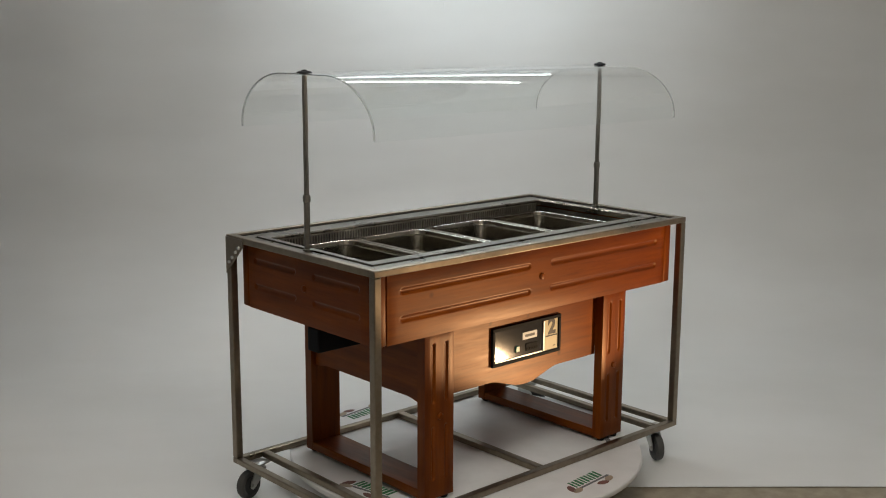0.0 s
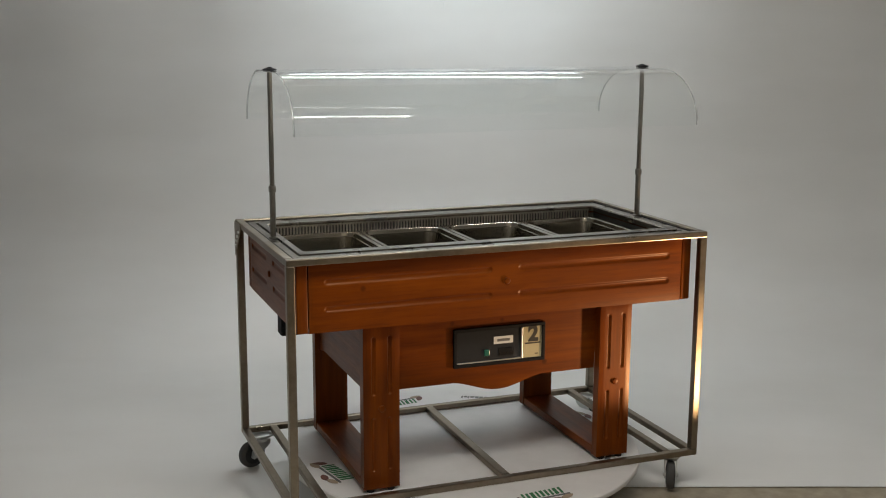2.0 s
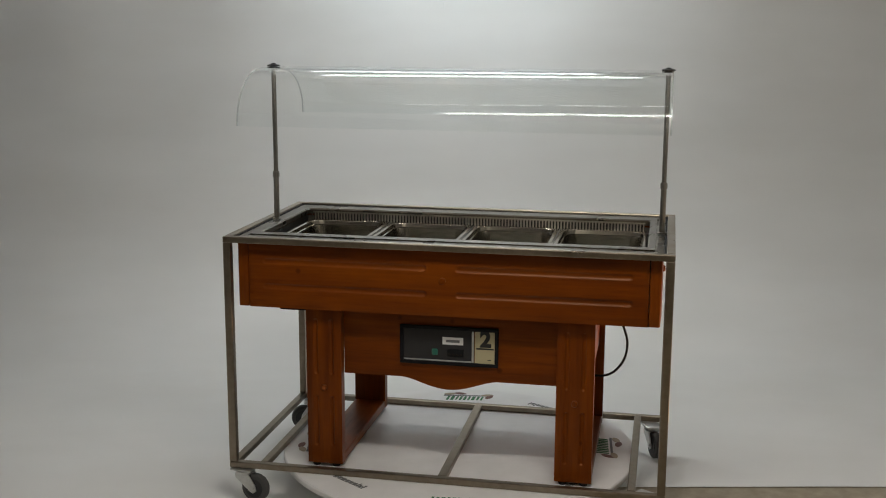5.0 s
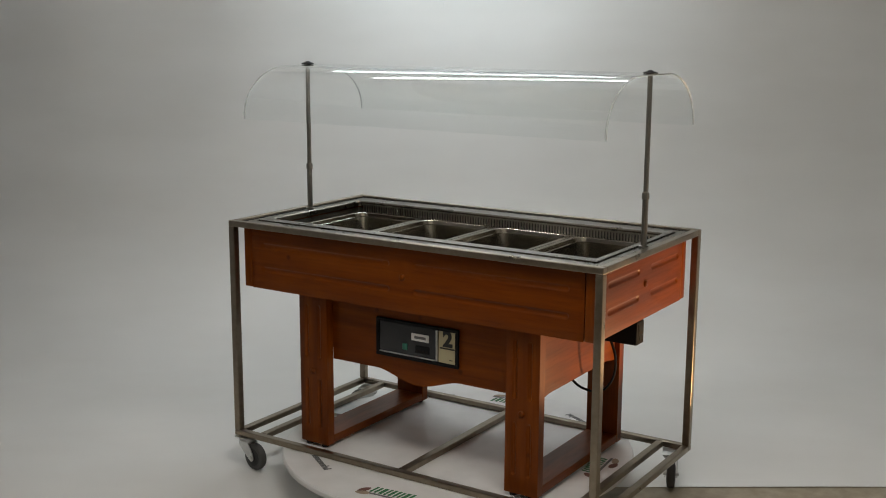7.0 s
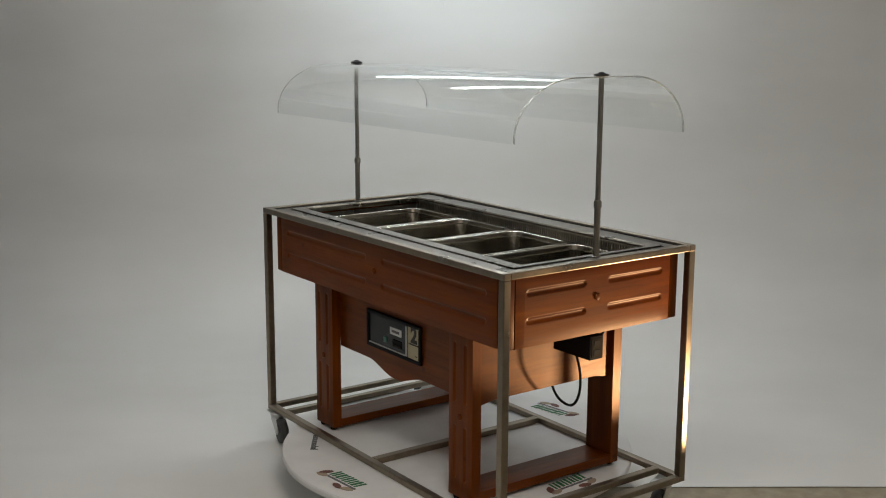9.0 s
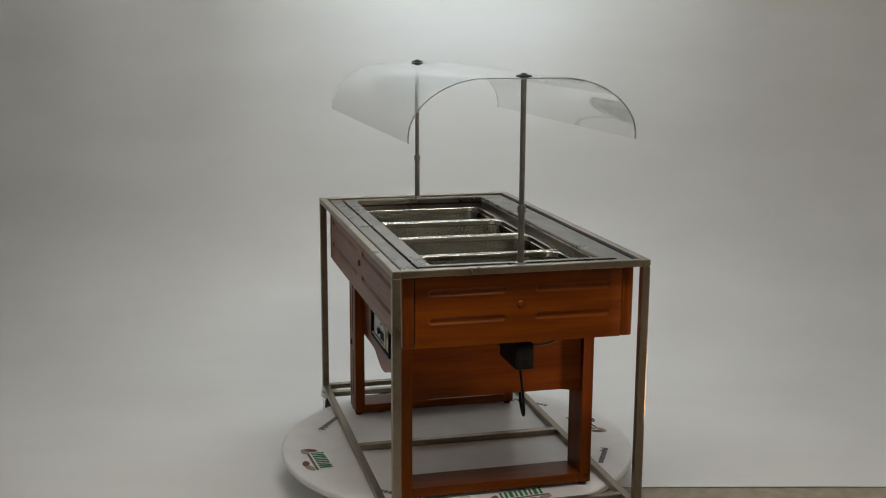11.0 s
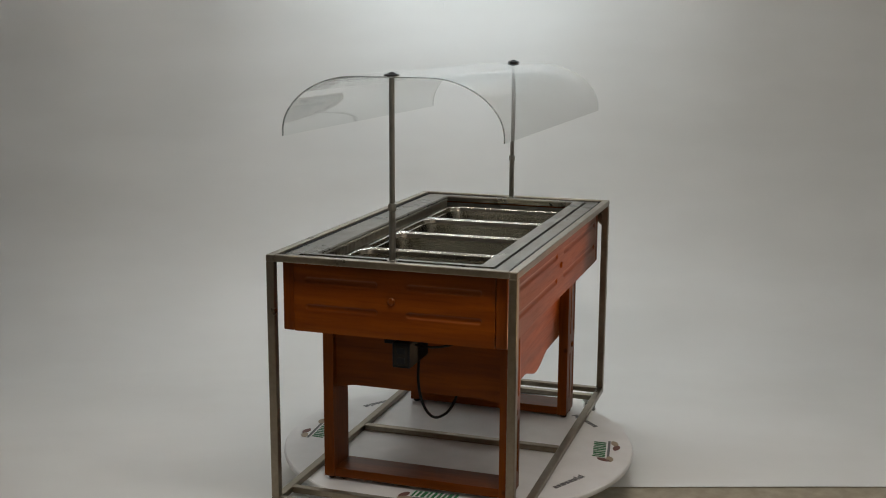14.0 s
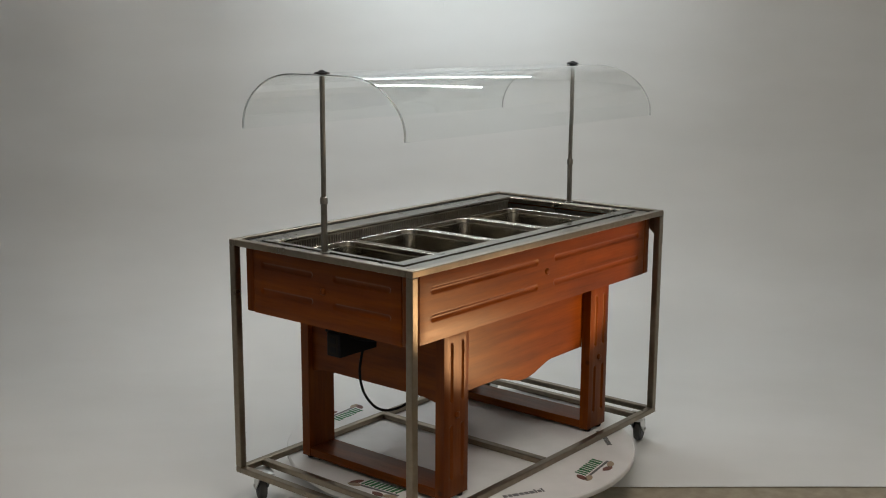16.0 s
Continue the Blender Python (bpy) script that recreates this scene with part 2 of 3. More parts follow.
# ---- the room ----
def room():
    tagged(part("floor", box(-2.6, 2.6, -6.0, 2.6, -0.1, 0.0), FLOOR), "tan vinyl floor of a studio room", "floor", kind="structure")
    # seamless paper: lies on the floor, sweeps up and hangs behind; its front edge is cut askew
    loops = []
    for k in range(61):
        x = -2.58 + 5.16 * k / 60
        front = -0.134 + 0.03 * x if x > 0.3 else -1.6
        row = [(x, front, 0.003 + 0.0012 * math.exp(-((x - 1.25) / 0.12) ** 2)), (x, front + 0.07, 0.003), (x, 0.2, 0.003), (x, 0.42, 0.004),
               (x, 0.50, 0.012 if x > 0.9 else 0.004), (x, 0.60, 0.004)]
        lift = 0.003 * math.sin(x * 3.1) + 0.003 * math.sin(x * 7.3 + 1)
        row.append((x, 1.0, 0.003))
        for i in range(13):
            a = math.pi / 2 * i / 12
            row.append((x, 1.3 + 0.8 * math.sin(a) + lift, 0.003 + 0.8 * (1 - math.cos(a))))
        row += [(x, 2.1 + lift * 2, 1.4), (x, 2.1 + lift * 2, 2.0), (x, 2.1, 2.75)]
        loops.append(row)
    bm = bmesh.new()
    vs = [[bm.verts.new(p) for p in row] for row in loops]
    for a, b in zip(vs, vs[1:]):
        for i in range(len(a) - 1):
            bm.faces.new((a[i], b[i], b[i + 1], a[i + 1]))
    paper = part("backdrop", bm, PAPER, smooth=True)
    tagged(paper, "white seamless paper backdrop sweeping down onto the floor", "backdrop", kind="structure")
    # Unseen walls added to close the room; the white ones bounce fill light.
    for name, b in (("wall_north", (-2.7, 2.7, 2.6, 2.7, -0.1, 2.9)), ("wall_south", (-2.7, 2.7, -6.1, -6.0, -0.1, 2.9)),
                    ("wall_west", (-2.7, -2.6, -6.0, 2.6, -0.1, 2.9)), ("wall_east", (2.6, 2.7, -6.0, 2.6, -0.1, 2.9))):
        # The west wall is made darker to cut light from the left.
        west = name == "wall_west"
        tagged(part(name, box(*b), LIGHT_CUT_WALL if west else WALL), "unseen grey room wall, darkened to cut light from the left" if west else "plain white room wall, added unseen to bounce light", "wall", kind="structure")
    tagged(part("ceiling", box(-2.6, 2.6, -6.0, 2.6, 2.8, 2.9), WALL), "plain white ceiling of the room", "ceiling", kind="structure")


def cord():
    c = part("cord", sweep([(-0.11, 2.02, 1.706 + 0.2187 * i) for i in range(6)], 0.0022, 6), WHITE)
    return tagged(c, "thin pale cord hanging before the backdrop", "cord")


def batten(at, half):
    x, y, z = at
    lamp = thing("ceiling_light", "white fluorescent batten light hung from the ceiling", "light", "ceiling battens")
    part("housing", box(-half, half, -0.045, 0.045, 0.0, 0.06, 0.008), ENAMEL, lamp)
    for sx in (-0.5, 0.5):
        part("hanger", box(sx - 0.01, sx + 0.01, -0.01, 0.01, 0.055, 2.80 - z), ENAMEL, lamp)
    for sx in (0.015 - half, half - 0.015):
        part("end_cap", box(sx - 0.015, sx + 0.015, -0.02, 0.02, -0.045, 0.005, 0.004), ENAMEL, lamp)
    bm = bmesh.new()
    bmesh.ops.create_cone(bm, cap_ends=True, segments=14, radius1=0.013, radius2=0.013, depth=2 * half - 0.06,
                          matrix=pose(0, 0, -0.028, 0, 90, 0))
    part("tube", bm, TUBE_GLOW, lamp, "glowing white tube", smooth=True)
    return place(lamp, x, y, z)


def fill_uplight(at, turn):
    """A hung trough added out of view; its one tube bounces fill light off the ceiling."""
    lamp = thing("fill_uplight_trough", "white metal uplighter trough added out of view as fill light", "light", "uplighters")
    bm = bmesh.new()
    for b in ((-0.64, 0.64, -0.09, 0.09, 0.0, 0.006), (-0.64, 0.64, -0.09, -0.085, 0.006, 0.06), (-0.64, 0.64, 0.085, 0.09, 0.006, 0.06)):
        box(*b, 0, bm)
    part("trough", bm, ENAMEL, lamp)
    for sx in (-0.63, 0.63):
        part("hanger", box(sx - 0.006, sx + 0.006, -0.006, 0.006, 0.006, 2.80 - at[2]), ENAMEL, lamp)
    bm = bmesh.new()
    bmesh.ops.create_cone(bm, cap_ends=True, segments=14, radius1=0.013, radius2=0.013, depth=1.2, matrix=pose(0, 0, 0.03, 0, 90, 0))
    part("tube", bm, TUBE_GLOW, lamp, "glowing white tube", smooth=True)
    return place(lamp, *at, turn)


def spot_panel(x):
    """A short dim diffuser in the row across the ceiling."""
    lamp = thing("ceiling_panel", "short dim white diffuser panel on the ceiling", "light", "ceiling panels")
    part("frame", box(-0.165, 0.165, -0.045, 0.045, 0.0, 0.03, 0.004), ENAMEL, lamp)
    part("diffuser", box(-0.15, 0.15, -0.03, 0.03, -0.006, 0.004, 0.002), PANEL_GLOW, lamp, "dimly glowing diffuser")
    return place(lamp, x, -1.02, 2.77)


# ---- turntable ----
def emblem(parent, angle, radius):
    """Printed mark: a row of green bars, an underline and three leaves."""
    m = pose(0, 0, 0, 0, 0, angle + 90) @ pose(0, -radius, TOP + 0.0012) @ Matrix.Diagonal((1.25, 1.25, 1, 1))

    def flat(name, pts, mat, lift=0.0):
        bm = bmesh.new()
        bm.faces.new([bm.verts.new(m @ Vector((x, y, lift))) for x, y in pts])
        made = bmesh.ops.extrude_face_region(bm, geom=bm.faces[:])
        bmesh.ops.translate(bm, verts=[v for v in made["geom"] if isinstance(v, bmesh.types.BMVert)], vec=(0, 0, -0.001))
        return part(name, bm, mat, parent)

    x = -0.050
    for w, h in ((0.006, 0.036), (0.007, 0.034), (0.010, 0.035), (0.006, 0.036), (0.008, 0.036), (0.007, 0.036), (0.006, 0.034), (0.010, 0.036), (0.007, 0.036)):
        flat("printed_bar", [(x, 0.0), (x + w, 0.0), (x + w + 0.006, h), (x + 0.006, h)], GREEN)
        x += w + 0.0062
    flat("printed_line", [(-0.05, -0.012), (0.08, -0.012), (0.08, -0.005), (-0.05, -0.005)], GREY)
    for cx, cy, a, mat in ((-0.068, 0.004, 60, LEAF_RED), (0.028, -0.030, -12, LEAF_RED), (0.062, -0.024, 18, LEAF_TAN), (-0.062, -0.014, 10, LEAF_TAN)):
        pts = []
        for k in range(16):
            t = 2 * math.pi * k / 16
            x, y = 0.021 * math.cos(t), 0.010 * math.sin(t) * (1 - 0.5 * math.cos(t) ** 4)
            c, s = math.cos(radians(a)), math.sin(radians(a))
            pts.append((cx + c * x - s * y, cy + s * x + c * y))
        flat("printed_leaf", pts, mat, 0.0004)


def small_print(parent, angle, radius):
    """An unreadable line of print, as plain bars."""
    m = pose(0, 0, 0, 0, 0, angle + 90) @ pose(0, -radius, TOP + 0.0012)
    x = -0.075
    for w in (0.014, 0.012, 0.02, 0.014, 0.014, 0.016, 0.006, 0.012, 0.006):
        b = box(x, x + w, -0.009, 0.009 if w > 0.007 else 0.018, -0.001, 0.0)
        bmesh.ops.transform(b, matrix=m, verts=b.verts)
        part("printed_bar", b, GREY, parent)
        x += w + 0.004


def turntable():
    tt = thing("turntable", "round white display turntable with printed green marks", "turntable")
    part("platter", lathe([(0.625, TOP - 0.024), (0.633, TOP - 0.020), (0.635, TOP - 0.012), (0.634, TOP - 0.004), (0.630, TOP), (0.3, TOP)], 96, -0.011, -0.0235),
         DISC, tt, smooth=True)
    part("drum", lathe([(0.46, 0.0045), (0.46, TOP - 0.024)], 64), ENAMEL, tt, smooth=True)
    for a, r in ((-85, 0.557), (-168, 0.55), (98, 0.515), (5, 0.525)):
        emblem(tt, a, r)
    for a, r in ((-124, 0.545), (61, 0.51), (-38, 0.53), (134, 0.525)):
        small_print(tt, a, r)
    return spun(tt, 0, 0, 0)


# ---- trolley ----
def caster(parent, x, y, turn):
    m = pose(x, y, 0, 0, 0, turn)

    def put(name, bm, mat, up, label="", smooth=True):
        bmesh.ops.transform(bm, matrix=m, verts=bm.verts)
        return part(name, bm, mat, up, label, smooth)

    c = put("caster", box(-0.04, 0.04, -0.032, 0.032, 0.118, 0.124, 0.002), ZINC, parent, "zinc swivel caster with a dark rubber wheel")
    put("swivel", lathe([(0.026, 0.100), (0.030, 0.106), (0.030, 0.113), (0.022, 0.118)], 20), ZINC, c)
    for s in (-1, 1):
        pts = [(-0.026, 0.106), (0.026, 0.106), (0.024, 0.090), (-0.028, 0.047), (-0.042, 0.040), (-0.054, 0.049), (-0.050, 0.07)]
        put("fork", outline_board(pts, s * 0.019, s * 0.022), ZINC, c)
    bm = bmesh.new()
    prof = [(0.020, -0.014), (0.041, -0.014), (0.047, -0.0125), (0.050, -0.006), (0.050, 0.006), (0.047, 0.0125), (0.041, 0.014), (0.020, 0.014)]
    rings([[(-0.042 + r * math.cos(2 * math.pi * i / 32), w, 0.0555 + r * math.sin(2 * math.pi * i / 32)) for i in range(32)] for r, w in prof], bm)
    wheel = put("wheel", bm, RUBBER, c, "dark grey rubber wheel")
    bm = bmesh.new()
    rings([[(-0.042 + r * math.cos(2 * math.pi * i / 20), w, 0.0555 + r * math.sin(2 * math.pi * i / 20)) for i in range(20)]
           for r, w in ((0.033, -0.0155), (0.033, 0.0155))], bm)
    put("hub", bm, HUB, wheel)
    bm = bmesh.new()
    rings([[(-0.042 + 0.006 * math.cos(2 * math.pi * i / 10), w, 0.0555 + 0.006 * math.sin(2 * math.pi * i / 10)) for i in range(10)]
           for w in (-0.027, 0.027)], bm)
    put("axle", bm, ZINC, wheel)


def trolley():
    t = thing("transport_trolley", "raw square-tube steel trolley frame with corner casters", "trolley")
    L, W, B = 0.7345, 0.396, 0.026
    z0, z1, H = TOP + 0.001, 0.932, 0.021      # rails are flatter than the posts are wide
    for sx in (-1, 1):
        for sy in (-1, 1):
            x, y = sx * (L - B / 2), sy * (W - B / 2)
            part("post", box(x - B / 2, x + B / 2, y - B / 2, y + B / 2, z0 + H, z1 - H, 0.003), TUBE, t)
    for sy in (-1, 1):
        y = sy * (W - B / 2)
        part("bottom_rail", box(-L, L, y - B / 2, y + B / 2, z0, z0 + H, 0.003), TUBE, t)
        part("top_rail", box(-L, L, y - B / 2, y + B / 2, z1 - H, z1, 0.003), TUBE, t)
    for sx in (-1, 1):
        x = sx * (L - B / 2)
        part("bottom_rail", box(x - B / 2, x + B / 2, -W + B, W - B, z0, z0 + H, 0.003), TUBE, t)
        part("top_rail", box(x - B / 2, x + B / 2, -W + B, W - B, z1 - H, z1, 0.003), TUBE, t)
        x = sx * 0.622 + 0.004
        part("cross_bar", box(x - B / 2, x + B / 2, -W + B, W - B, z0, z0 + H, 0.003), TUBE, t)
    part("cross_bar", box(-0.011, 0.019, -W + B, W - B, z0, z0 + H, 0.003), TUBE, t)
    # corner plate with bolts on one top corner
    g = part("gusset", rings([[(-L - 0.003, W - d, z) for d, z in ((0.002, 0.925), (0.105, 0.925), (0.105, 0.900), (0.002, 0.800))],
                              [(-L, W - d, z) for d, z in ((0.002, 0.925), (0.105, 0.925), (0.105, 0.900), (0.002, 0.800))]]),
             TUBE, t, "bolted triangular corner plate")
    for d, z in ((0.025, 0.842), (0.045, 0.860), (0.066, 0.880), (0.085, 0.897)):
        bm = bmesh.new()
        bmesh.ops.create_cone(bm, cap_ends=True, segments=8, radius1=0.006, radius2=0.005, depth=0.006,
                              matrix=pose(-L - 0.006, W - d, z, 0, -90, 0))
        part("bolt", bm, ZINC, g)
    for x, y, turn in ((-0.668, 0.352, 15), (-0.688, -0.376, 171), (0.664, -0.338, 60), (0.680, 0.350, 112)):
        caster(t, x, y, turn)
    return spun(t, CX, CY, 0)


# ---- buffet counter ----
def plug(parent, m):
    bm = lathe([(0.0115, -0.001), (0.0115, 0.003), (0.0085, 0.0065), (0.003, 0.0075)], 14)
    bmesh.ops.transform(bm, matrix=m, verts=bm.verts)
    part("wood_plug", bm, WOOD_Z, parent, smooth=True)


def panel_board(parent, name, m, length, height, grooves, mat, plugs=()):
    bm = routed_board(length, height, 0.018, grooves)
    bmesh.ops.transform(bm, matrix=m, verts=bm.verts)
    ob = part(name, bm, mat, parent, smooth=True)
    for x, z in plugs:
        plug(ob, m @ pose(x, 0, z, 90))
    return ob


def leg(parent, m, label=""):
    W = 0.122
    g = [(s * 0.027, z0, s * 0.027, z1) for s in (-1, 1) for z0, z1 in ((0.07, 0.235), (0.325, 0.505))]
    bm = routed_board(W, 0.552, 0.038, g, 0.0065, 0.006)
    bmesh.ops.transform(bm, matrix=m, verts=bm.verts)
    ob = part("leg", bm, WOOD_Z, parent, label, smooth=True)
    plug(ob, m @ pose(0, 0, 0.272, 90))
    for s in (-0.035, 0.035):
        f = lathe([(0.012, -0.0125), (0.014, -0.006), (0.014, 0.001)], 12, s, 0.019)
        bmesh.ops.transform(f, matrix=m, verts=f.verts)
        part("foot", f, BLACK, ob)
    return ob


def canopy_profile(thick):
    pts = [(-0.345, 1.2925)]
    for i in range(15):
        a = math.pi / 2 * i / 14
        pts.append((-0.123 - 0.222 * math.cos(a) ** 1.08, 1.3095 + 0.1635 * math.sin(a) ** 1.05))
    pts += [(-0.06, 1.4733), (0.0, 1.4735)]
    pts += [(-y, z) for y, z in pts[-2::-1]]
    inner = []
    for i, (y, z) in enumerate(pts):
        (ya, za), (yb, zb) = pts[max(i - 1, 0)], pts[min(i + 1, len(pts) - 1)]
        d = math.hypot(yb - ya, zb - za)
        inner.append((y + thick * (zb - za) / d, z - thick * (yb - ya) / d))
    return pts, inner


def digit_mesh(text, size):
    cu = bpy.data.curves.new("digit", "FONT")
    cu.body, cu.size, cu.extrude, cu.offset = text, size, 0.0003, 0.0032
    cu.align_x, cu.align_y = "CENTER", "CENTER"
    ob = new("digit", cu)
    bpy.context.view_layer.update()
    me = bpy.data.meshes.new_from_object(ob.evaluated_get(bpy.context.evaluated_depsgraph_get()))
    bpy.data.objects.remove(ob)
    bm = bmesh.new()
    bm.from_mesh(me)
    return bm


def control_panel(parent, y):
    x0, x1, z0, z1 = -0.157, 0.176, 0.506, 0.639
    frame_ = bmesh.new()
    for b in ((x0, x1, z1 - 0.012, z1), (x0, x1, z0, z0 + 0.012), (x0, x0 + 0.012, z0 + 0.012, z1 - 0.012), (x1 - 0.012, x1, z0 + 0.012, z1 - 0.012)):
        box(b[0], b[1], y - 0.010, y, b[2], b[3], 0.002, frame_)
    p = part("control_panel", frame_, BLACK, parent, "dark control panel with a yellowed number sticker")
    part("plate", box(x0 + 0.012, 0.095, y - 0.004, y, z0 + 0.012, z1 - 0.012), GLOSS, p)
    part("divider", box(0.087, 0.094, y - 0.009, y - 0.004, z0 + 0.013, z1 - 0.013, 0.002), ZINC, p)
    part("sill", box(x0 + 0.013, 0.086, y - 0.008, y - 0.004, z0 + 0.0125, z0 + 0.0175, 0.0015), ZINC, p)
    part("sticker", box(0.097, x1 - 0.012, y - 0.005, y, z0 + 0.012, z1 - 0.012), STICKER, p, "yellowed paper sticker")
    bm = digit_mesh("2", 0.074)
    bmesh.ops.transform(bm, matrix=pose(0.133, y - 0.0056, 0.599, 90), verts=bm.verts)
    part("number", bm, INK, p, "large black number two")
    part("print", box(0.102, 0.160, y - 0.0056, y - 0.005, 0.566, 0.571), INK, p)
    part("print", box(0.140, 0.152, y - 0.0056, y - 0.005, 0.529, 0.532), INK, p)
    lab = part("label_plate", box(-0.012, 0.058, y - 0.006, y - 0.004, 0.577, 0.602), WHITE, p, "small white label")
    part("print", box(0.0, 0.046, y - 0.0066, y - 0.006, 0.585, 0.594), GREY, lab)
    part("switch", box(-0.048, -0.028, y - 0.010, y - 0.004, 0.539, 0.561, 0.003), GREEN_SWITCH, p, "green rocker switch")
    d = part("display", box(0.004, 0.060, y - 0.0065, y - 0.004, 0.536, 0.562, 0.002), BLACK, p)
    for k in range(4):
        part("button", box(0.008 + k * 0.013, 0.016 + k * 0.013, y - 0.0078, y - 0.0065, 0.540, 0.547, 0.001), SOCKET, d)


def power_box(parent, s, x, y):
    """Black power unit under one end; s is the side it points to."""
    a, b = sorted((x, x - s * 0.17))
    c, d = sorted((x - s * 0.03, x - s * 0.19))
    body = part("power_unit", box(a, b, y, y + 0.058, 0.598, 0.676, 0.004), BLACK, parent, "black power unit under the tub")
    part("power_arm", box(c, d, y - 0.038, y + 0.060, 0.662, 0.6955, 0.004), BLACK, body)
    if s > 0:
        e, f = sorted((x, x + s * 0.002))
        plate = part("socket_plate", box(e, f, y + 0.008, y + 0.050, 0.606, 0.668, 0.0008), SOCKET, body)
        for z in (0.622, 0.652):
            g, h = sorted((x + s * 0.002, x + s * 0.0035))
            part("socket", box(g, h, y + 0.016, y + 0.042, z - 0.009, z + 0.009, 0.0005), BLACK, plate)
    return body


def buffet():
    t = thing("buffet_counter", "stained pine salad-bar counter with a steel tub and clear canopy", "buffet counter")
    HX, HY, z0, z1 = 0.699, 0.361, 0.690, 0.907
    long_g = [(-0.60, 0.158, -0.062, 0.158), (0.052, 0.158, 0.60, 0.158), (-0.60, 0.073, -0.062, 0.073), (0.052, 0.073, 0.60, 0.073)]
    short_g = [(-0.272, 0.164, -0.055, 0.164), (0.055, 0.164, 0.272, 0.164), (-0.272, 0.079, -0.055, 0.079), (0.055, 0.079, 0.272, 0.079)]
    for turn, name in ((0, "front_board"), (180, "back_board")):
        panel_board(t, name, pose(0, 0, z0, 0, 0, turn) @ pose(0, -HY, 0), 1.316, z1 - z0, long_g, WOOD_X, ((0.0, 0.118),))
    for turn in (90, 270):
        panel_board(t, "end_board", pose(0, 0, z0, 0, 0, turn) @ pose(0, -HX, 0), 0.642, z1 - z0, short_g, WOOD_Y, ((0.0, 0.118),))
    for sx in (-1, 1):
        for sy in (-1, 1):
            x, y = sx * (HX - 0.0205), sy * (HY - 0.0205)
            part("corner_post", box(x - 0.018, x + 0.018, y - 0.018, y + 0.018, z0, z1, 0.005, seg=3), WOOD_Z, t, smooth=True)
    part("underside", box(-0.66, 0.66, -0.33, 0.33, z0 + 0.006, z0 + 0.016), WOOD_X, t)

    # legs in pairs on a sled board
    for mx in (-0.415, 0.433):
        for sy, turn in ((-1, 0), (1, 180)):
            leg(t, pose(mx, sy * 0.322, 0.138, 0, 0, turn))
        part("sled_board", box(mx - 0.060, mx + 0.060, -0.283, 0.283, 0.138, 0.168, 0.003), WOOD_Y, t)

    # lower housing: scalloped aprons
    def wave(x):
        d = abs(x - 0.009) / 0.165
        return 0.455 if d >= 1 else 0.455 - 0.037 * (0.5 + 0.5 * math.cos(math.pi * d)) ** 0.8

    xs = [-0.353 + 0.7245 * i / 80 for i in range(81)]
    pts = [(x, wave(x)) for x in xs] + [(xs[-1], z0 + 0.004), (xs[0], z0 + 0.004)]
    part("front_apron", outline_board(pts, -0.284, -0.264), WOOD_X, t)
    part("back_apron", outline_board(pts, 0.264, 0.284), WOOD_X, t)

    def side_wave(y):
        d = 0.283 - abs(y)
        return 0.458 - 0.010 * (0.5 + 0.5 * math.cos(math.pi * min(d / 0.075, 1)))

    ys = [-0.2825 + 0.565 * i / 60 for i in range(61)]
    for x0 in (-0.466, 0.466):
        pts = [(y, side_wave(y)) for y in ys] + [(ys[-1], z0 + 0.004), (ys[0], z0 + 0.004)]
        bm = rings([[(x0 + 0.009, y, z) for y, z in pts], [(x0 - 0.009 if x0 > 0 else x0 + 0.027, y, z) for y, z in pts]])
        part("end_apron", bm, WOOD_Y, t)
    part("housing_floor", box(-0.35, 0.37, -0.262, 0.262, 0.472, 0.484), WOOD_X, t)
    control_panel(t, -0.285)

    # counter rim and tub
    bm = bmesh.new()
    ox, oy, wx, wy, zt = 0.700, 0.360, 0.646, 0.261, 0.929
    ring = lambda hx, hy, z, r=0.004: round_rect(hx, hy, r, z)
    rings([ring(ox, oy, 0.9075), ring(ox, oy, zt - 0.006), ring(ox - 0.003, oy - 0.003, zt - 0.0035), ring(ox - 0.024, 0.314, zt - 0.0035), ring(ox - 0.0245, 0.3135, zt - 0.011), ring(ox - 0.0295, 0.3085, zt - 0.011), ring(ox - 0.030, 0.308, zt), ring(wx + 0.004, wy + 0.004, zt, 0.012),
           ring(wx, wy, zt - 0.004, 0.012), ring(wx, wy, zt - 0.010, 0.012), ring(wx + 0.002, wy + 0.002, 0.9075, 0.012)], bm, close=True)
    part("counter_rim", bm, COUNTER, t, "brushed stainless counter rim", smooth=True)
    # Black ring put in for the shade of the open gap round the rim.
    bm = bmesh.new()
    rings([ring(0.7072, 0.3672, 0.9075), ring(0.7072, 0.3672, 0.9262), ring(0.7003, 0.3603, 0.9262), ring(0.7003, 0.3603, 0.9075)], bm, close=True)
    part("gap_shade", bm, BLACK, t, "black strip standing in for shade in the gap round the rim")
    bm = bmesh.new()
    rings([ring(wx + 0.012, wy + 0.012, 0.9003), ring(wx + 0.012, wy + 0.012, 0.71), ring(wx + 0.006, wy + 0.006, 0.716),
           ring(wx + 0.006, wy + 0.006, 0.9003)], bm, caps=False)
    bm.faces.new([bm.verts.new(p) for p in ring(wx + 0.006, wy + 0.006, 0.716)])
    part("tub", bm, TUB, t, "dull stainless tub")
    for s in (-1, 1):
        bm = bmesh.new()
        y = s * (wy - 0.004)
        for k in range(109):
            x = -0.62 + k * 0.0115
            box(x - 0.0026, x + 0.0026, min(y, y + s * 0.005), max(y, y + s * 0.005), 0.884, 0.9155, 0, bm)
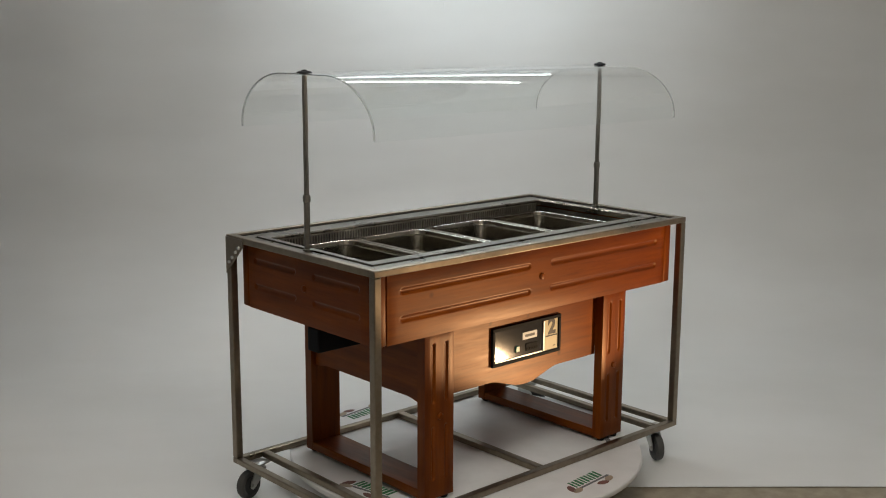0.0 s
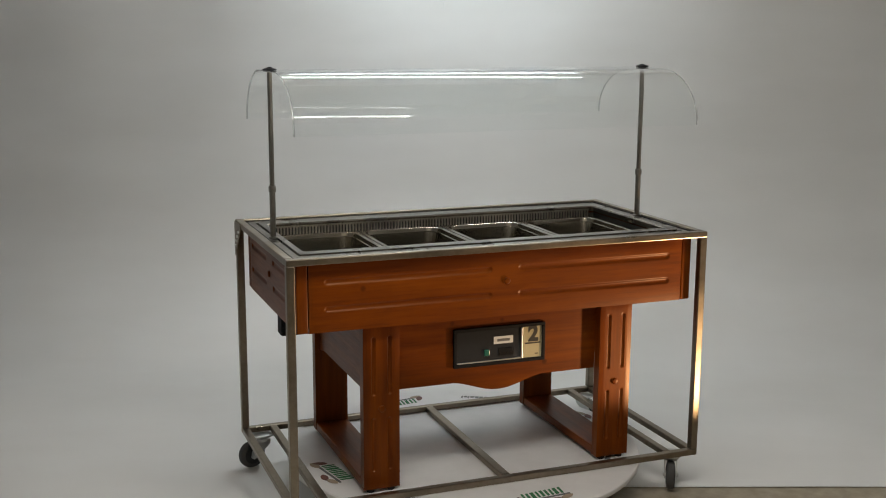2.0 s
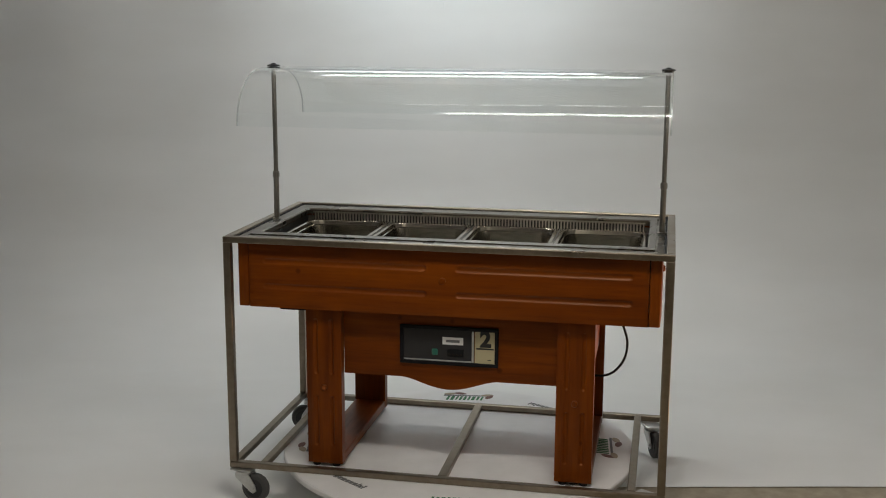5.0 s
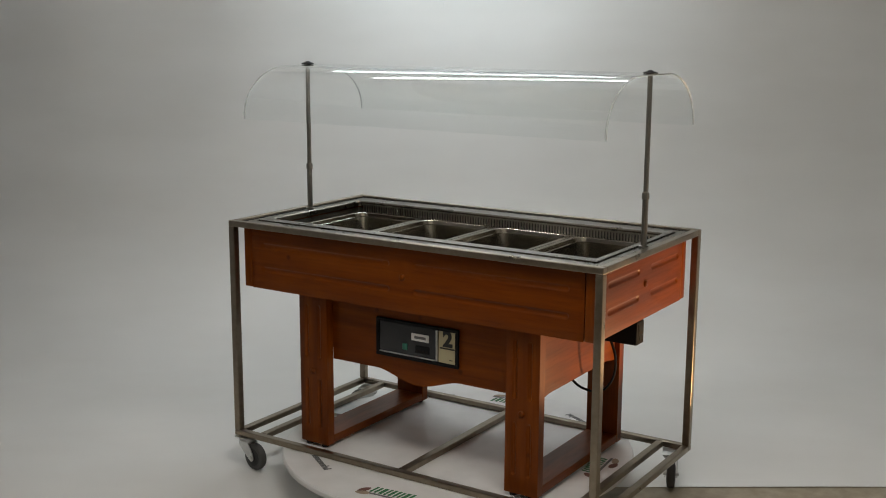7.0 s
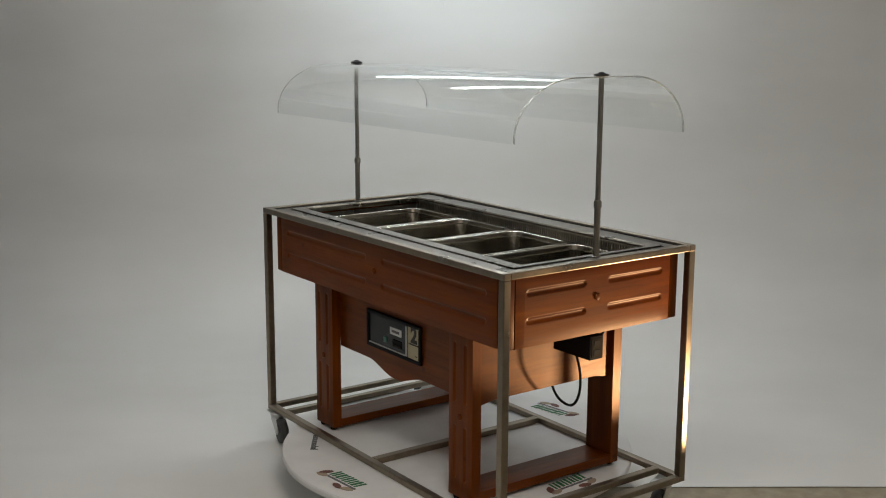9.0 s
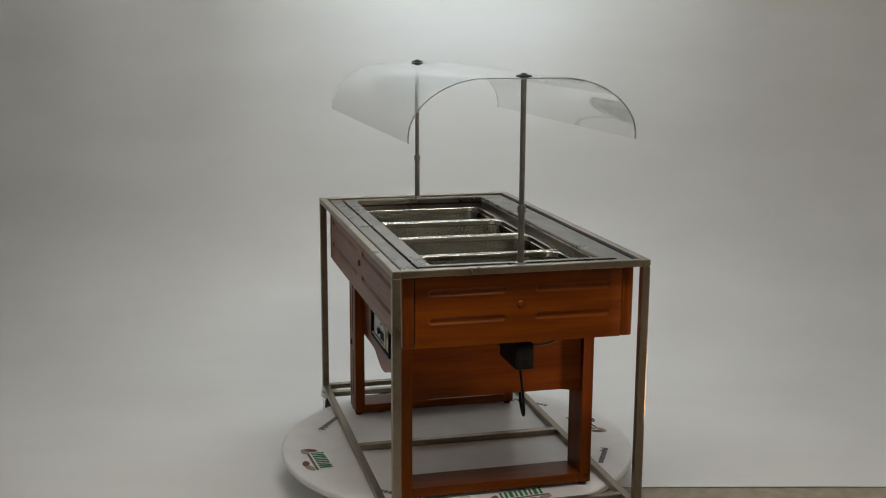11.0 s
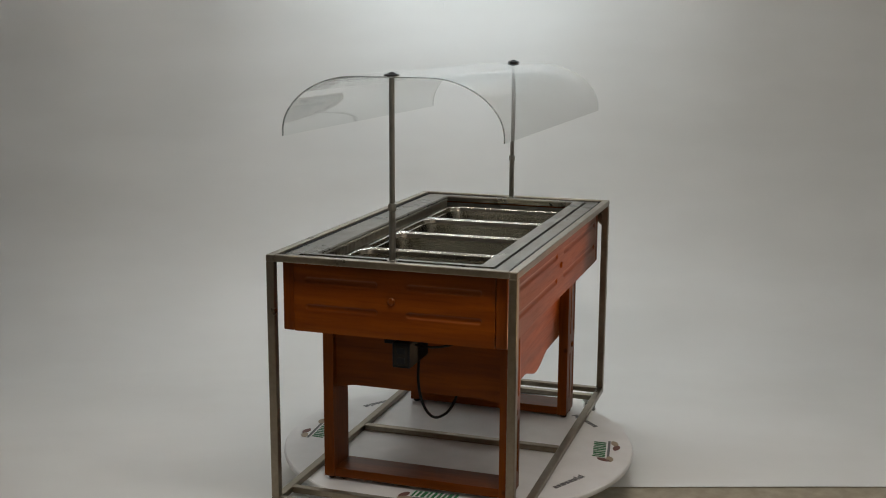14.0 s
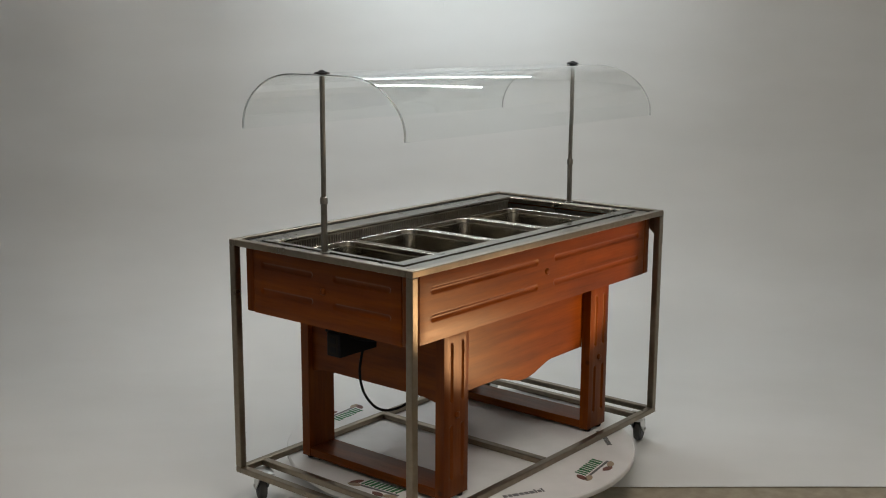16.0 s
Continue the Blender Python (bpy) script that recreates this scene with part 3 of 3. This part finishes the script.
        box(-0.628, 0.628, min(y - s * 0.0005, y + s * 0.005), max(y - s * 0.0005, y + s * 0.005), 0.914, 0.9185, 0, bm)
        box(-0.628, 0.628, min(y - s * 0.0005, y + s * 0.005), max(y - s * 0.0005, y + s * 0.005), 0.8795, 0.884, 0, bm)
        g = part("vent_grille", bm, SLAT, t, "row of upright cooling slots")
        tagged(g, kind="stuff")
        # Near-black sheet added behind the slats, standing in for shade in the slots.
        part("slot_shade_sheet", box(-0.626, 0.626, min(y + s * 0.0055, y + s * 0.007), max(y + s * 0.0055, y + s * 0.007), 0.8805, 0.918), SLOT_SHADE, g)
    for k in (-1, 0, 1):
        x = k * 0.3205
        part("pan_support", box(x - 0.007, x + 0.007, -wy - 0.004, wy + 0.004, 0.865, 0.8845, 0.002), TUB, t)
    for s in (-1, 1):
        part("pan_ledge", box(-wx - 0.004, wx + 0.004, s * 0.2585 - 0.007, s * 0.2585 + 0.007, 0.859, 0.8645, 0.001), TUB, t)

    # canopy posts and canopy
    for x in (-0.683, 0.689):
        p = part("canopy_post", lathe([(0.016, 0.9285), (0.016, 0.932), (0.0098, 0.934), (0.0098, 1.080), (0.0122, 1.082), (0.0124, 1.096), (0.0112, 1.102),
                                       (0.0080, 1.104), (0.0080, 1.4685)], 20, x, 0), ROD, t, "telescopic steel post", smooth=True)
        bm = lathe([(0.013, 1.4738), (0.022, 1.4750), (0.0245, 1.4775), (0.020, 1.4803), (0.010, 1.4820), (0.008, 1.4845), (0.004, 1.4860)], 24, x, 0)
        part("knob", bm, BLACK, p, "black domed plastic knob", smooth=True)
    outer, inner = canopy_profile(0.0033)
    sec = outer + inner[::-1]
    bm = rings([[(x, y, z) for y, z in sec] for x in (-0.688, 0.702)])
    c = part("canopy", bm, ACRYLIC, t, "clear curved acrylic sneeze guard", smooth=True)
    c.visible_shadow = False
    for x0, x1 in ((-0.6925, -0.6885), (0.7025, 0.7065)):
        e = part("cut_edge", rings([[(x, y, z) for y, z in sec] for x in (x0, x1)]), ACRYLIC_EDGE, c, "sawn greyish acrylic edge")
        e.visible_shadow = False

    # power units and cable
    power_box(t, 1, 0.680, -0.006)
    power_box(t, -1, -0.670, -0.030)
    loop = bent([(0.565, 0.04, 0.60), (0.585, 0.045, 0.53), (0.575, 0.055, 0.46), (0.535, 0.07, 0.405), (0.48, 0.085, 0.386), (0.41, 0.10, 0.40), (0.34, 0.115, 0.474)])
    part("cable", sweep(loop, 0.0045), BLACK, t, "black power cable hanging in a loop", smooth=True)
    lead = bent([(0.64, 0.048, 0.665), (0.62, 0.10, 0.655), (0.58, 0.16, 0.66), (0.54, 0.20, 0.688)])
    part("cable", sweep(lead, 0.004), BLACK, t, "thin black lead", smooth=True)
    return spun(t, CX, CY, 0)


def food_pan():
    p = thing("food_pan", "empty stainless steel food pan sunk in the tub", "food pan", "pans in the tub")
    hx, hy, z = 0.1575, 0.2565, 0.8855
    R = round_rect
    loops = [R(hx, hy, 0.012, z - 0.0005), R(hx, hy, 0.012, z + 0.002), R(hx - 0.003, hy - 0.003, 0.012, z + 0.004),
             R(hx - 0.011, hy - 0.012, 0.045, z + 0.004), R(hx - 0.015, hy - 0.016, 0.045, z + 0.001), R(hx - 0.017, hy - 0.018, 0.045, z - 0.012),
             R(hx - 0.021, hy - 0.022, 0.045, z - 0.014)]
    for k in range(7):
        a = math.pi / 2 * k / 6
        d = 0.026 + 0.030 * (1 - math.cos(a))
        loops.append(R(hx - d, hy - d - 0.001, 0.046, z - 0.066 - 0.030 * math.sin(a)))
    loops.append(R(0.02, 0.04, 0.012, z - 0.0962))
    under = [R(0.02, 0.04, 0.012, z - 0.0985), R(hx - 0.052, hy - 0.053, 0.046, z - 0.0985), R(hx - 0.024, hy - 0.025, 0.046, z - 0.068), R(hx - 0.020, hy - 0.021, 0.046, z - 0.020),
             R(hx - 0.014, hy - 0.015, 0.045, z - 0.004)]
    part("basin", rings(loops + under, close=True), PAN, p, smooth=True)
    part("bottom", box(-0.021, 0.021, -0.041, 0.041, z - 0.0987, z - 0.0960), PAN, p)
    return p


def motions():
    for ob, x, y, z, rz in SPUN:
        rows = []
        for t, a in SPIN:
            rows.append((t, pose(0, 0, 0, 0, 0, a) @ pose(x, y, z, 0, 0, rz)))
        walk(ob, rows)


room()
cord()
for at, long, watts, tint in BATTENS:
    batten(at, long / 2 + 0.055)
# Troughs made up to carry the added fill lamps.
for at, turn, watts, tint in FILL_UPLIGHTS:
    fill_uplight(at, turn)
for i in range(4):
    spot_panel(-0.55 + 0.365 * i)
turntable()
trolley()
buffet()
first = food_pan()
spun(first, CX - 0.4805, CY, 0)
for i in range(3):
    spun(copy_thing(first, Matrix()), CX - 0.4805 + 0.3205 * (i + 1), CY, 0)
motions()
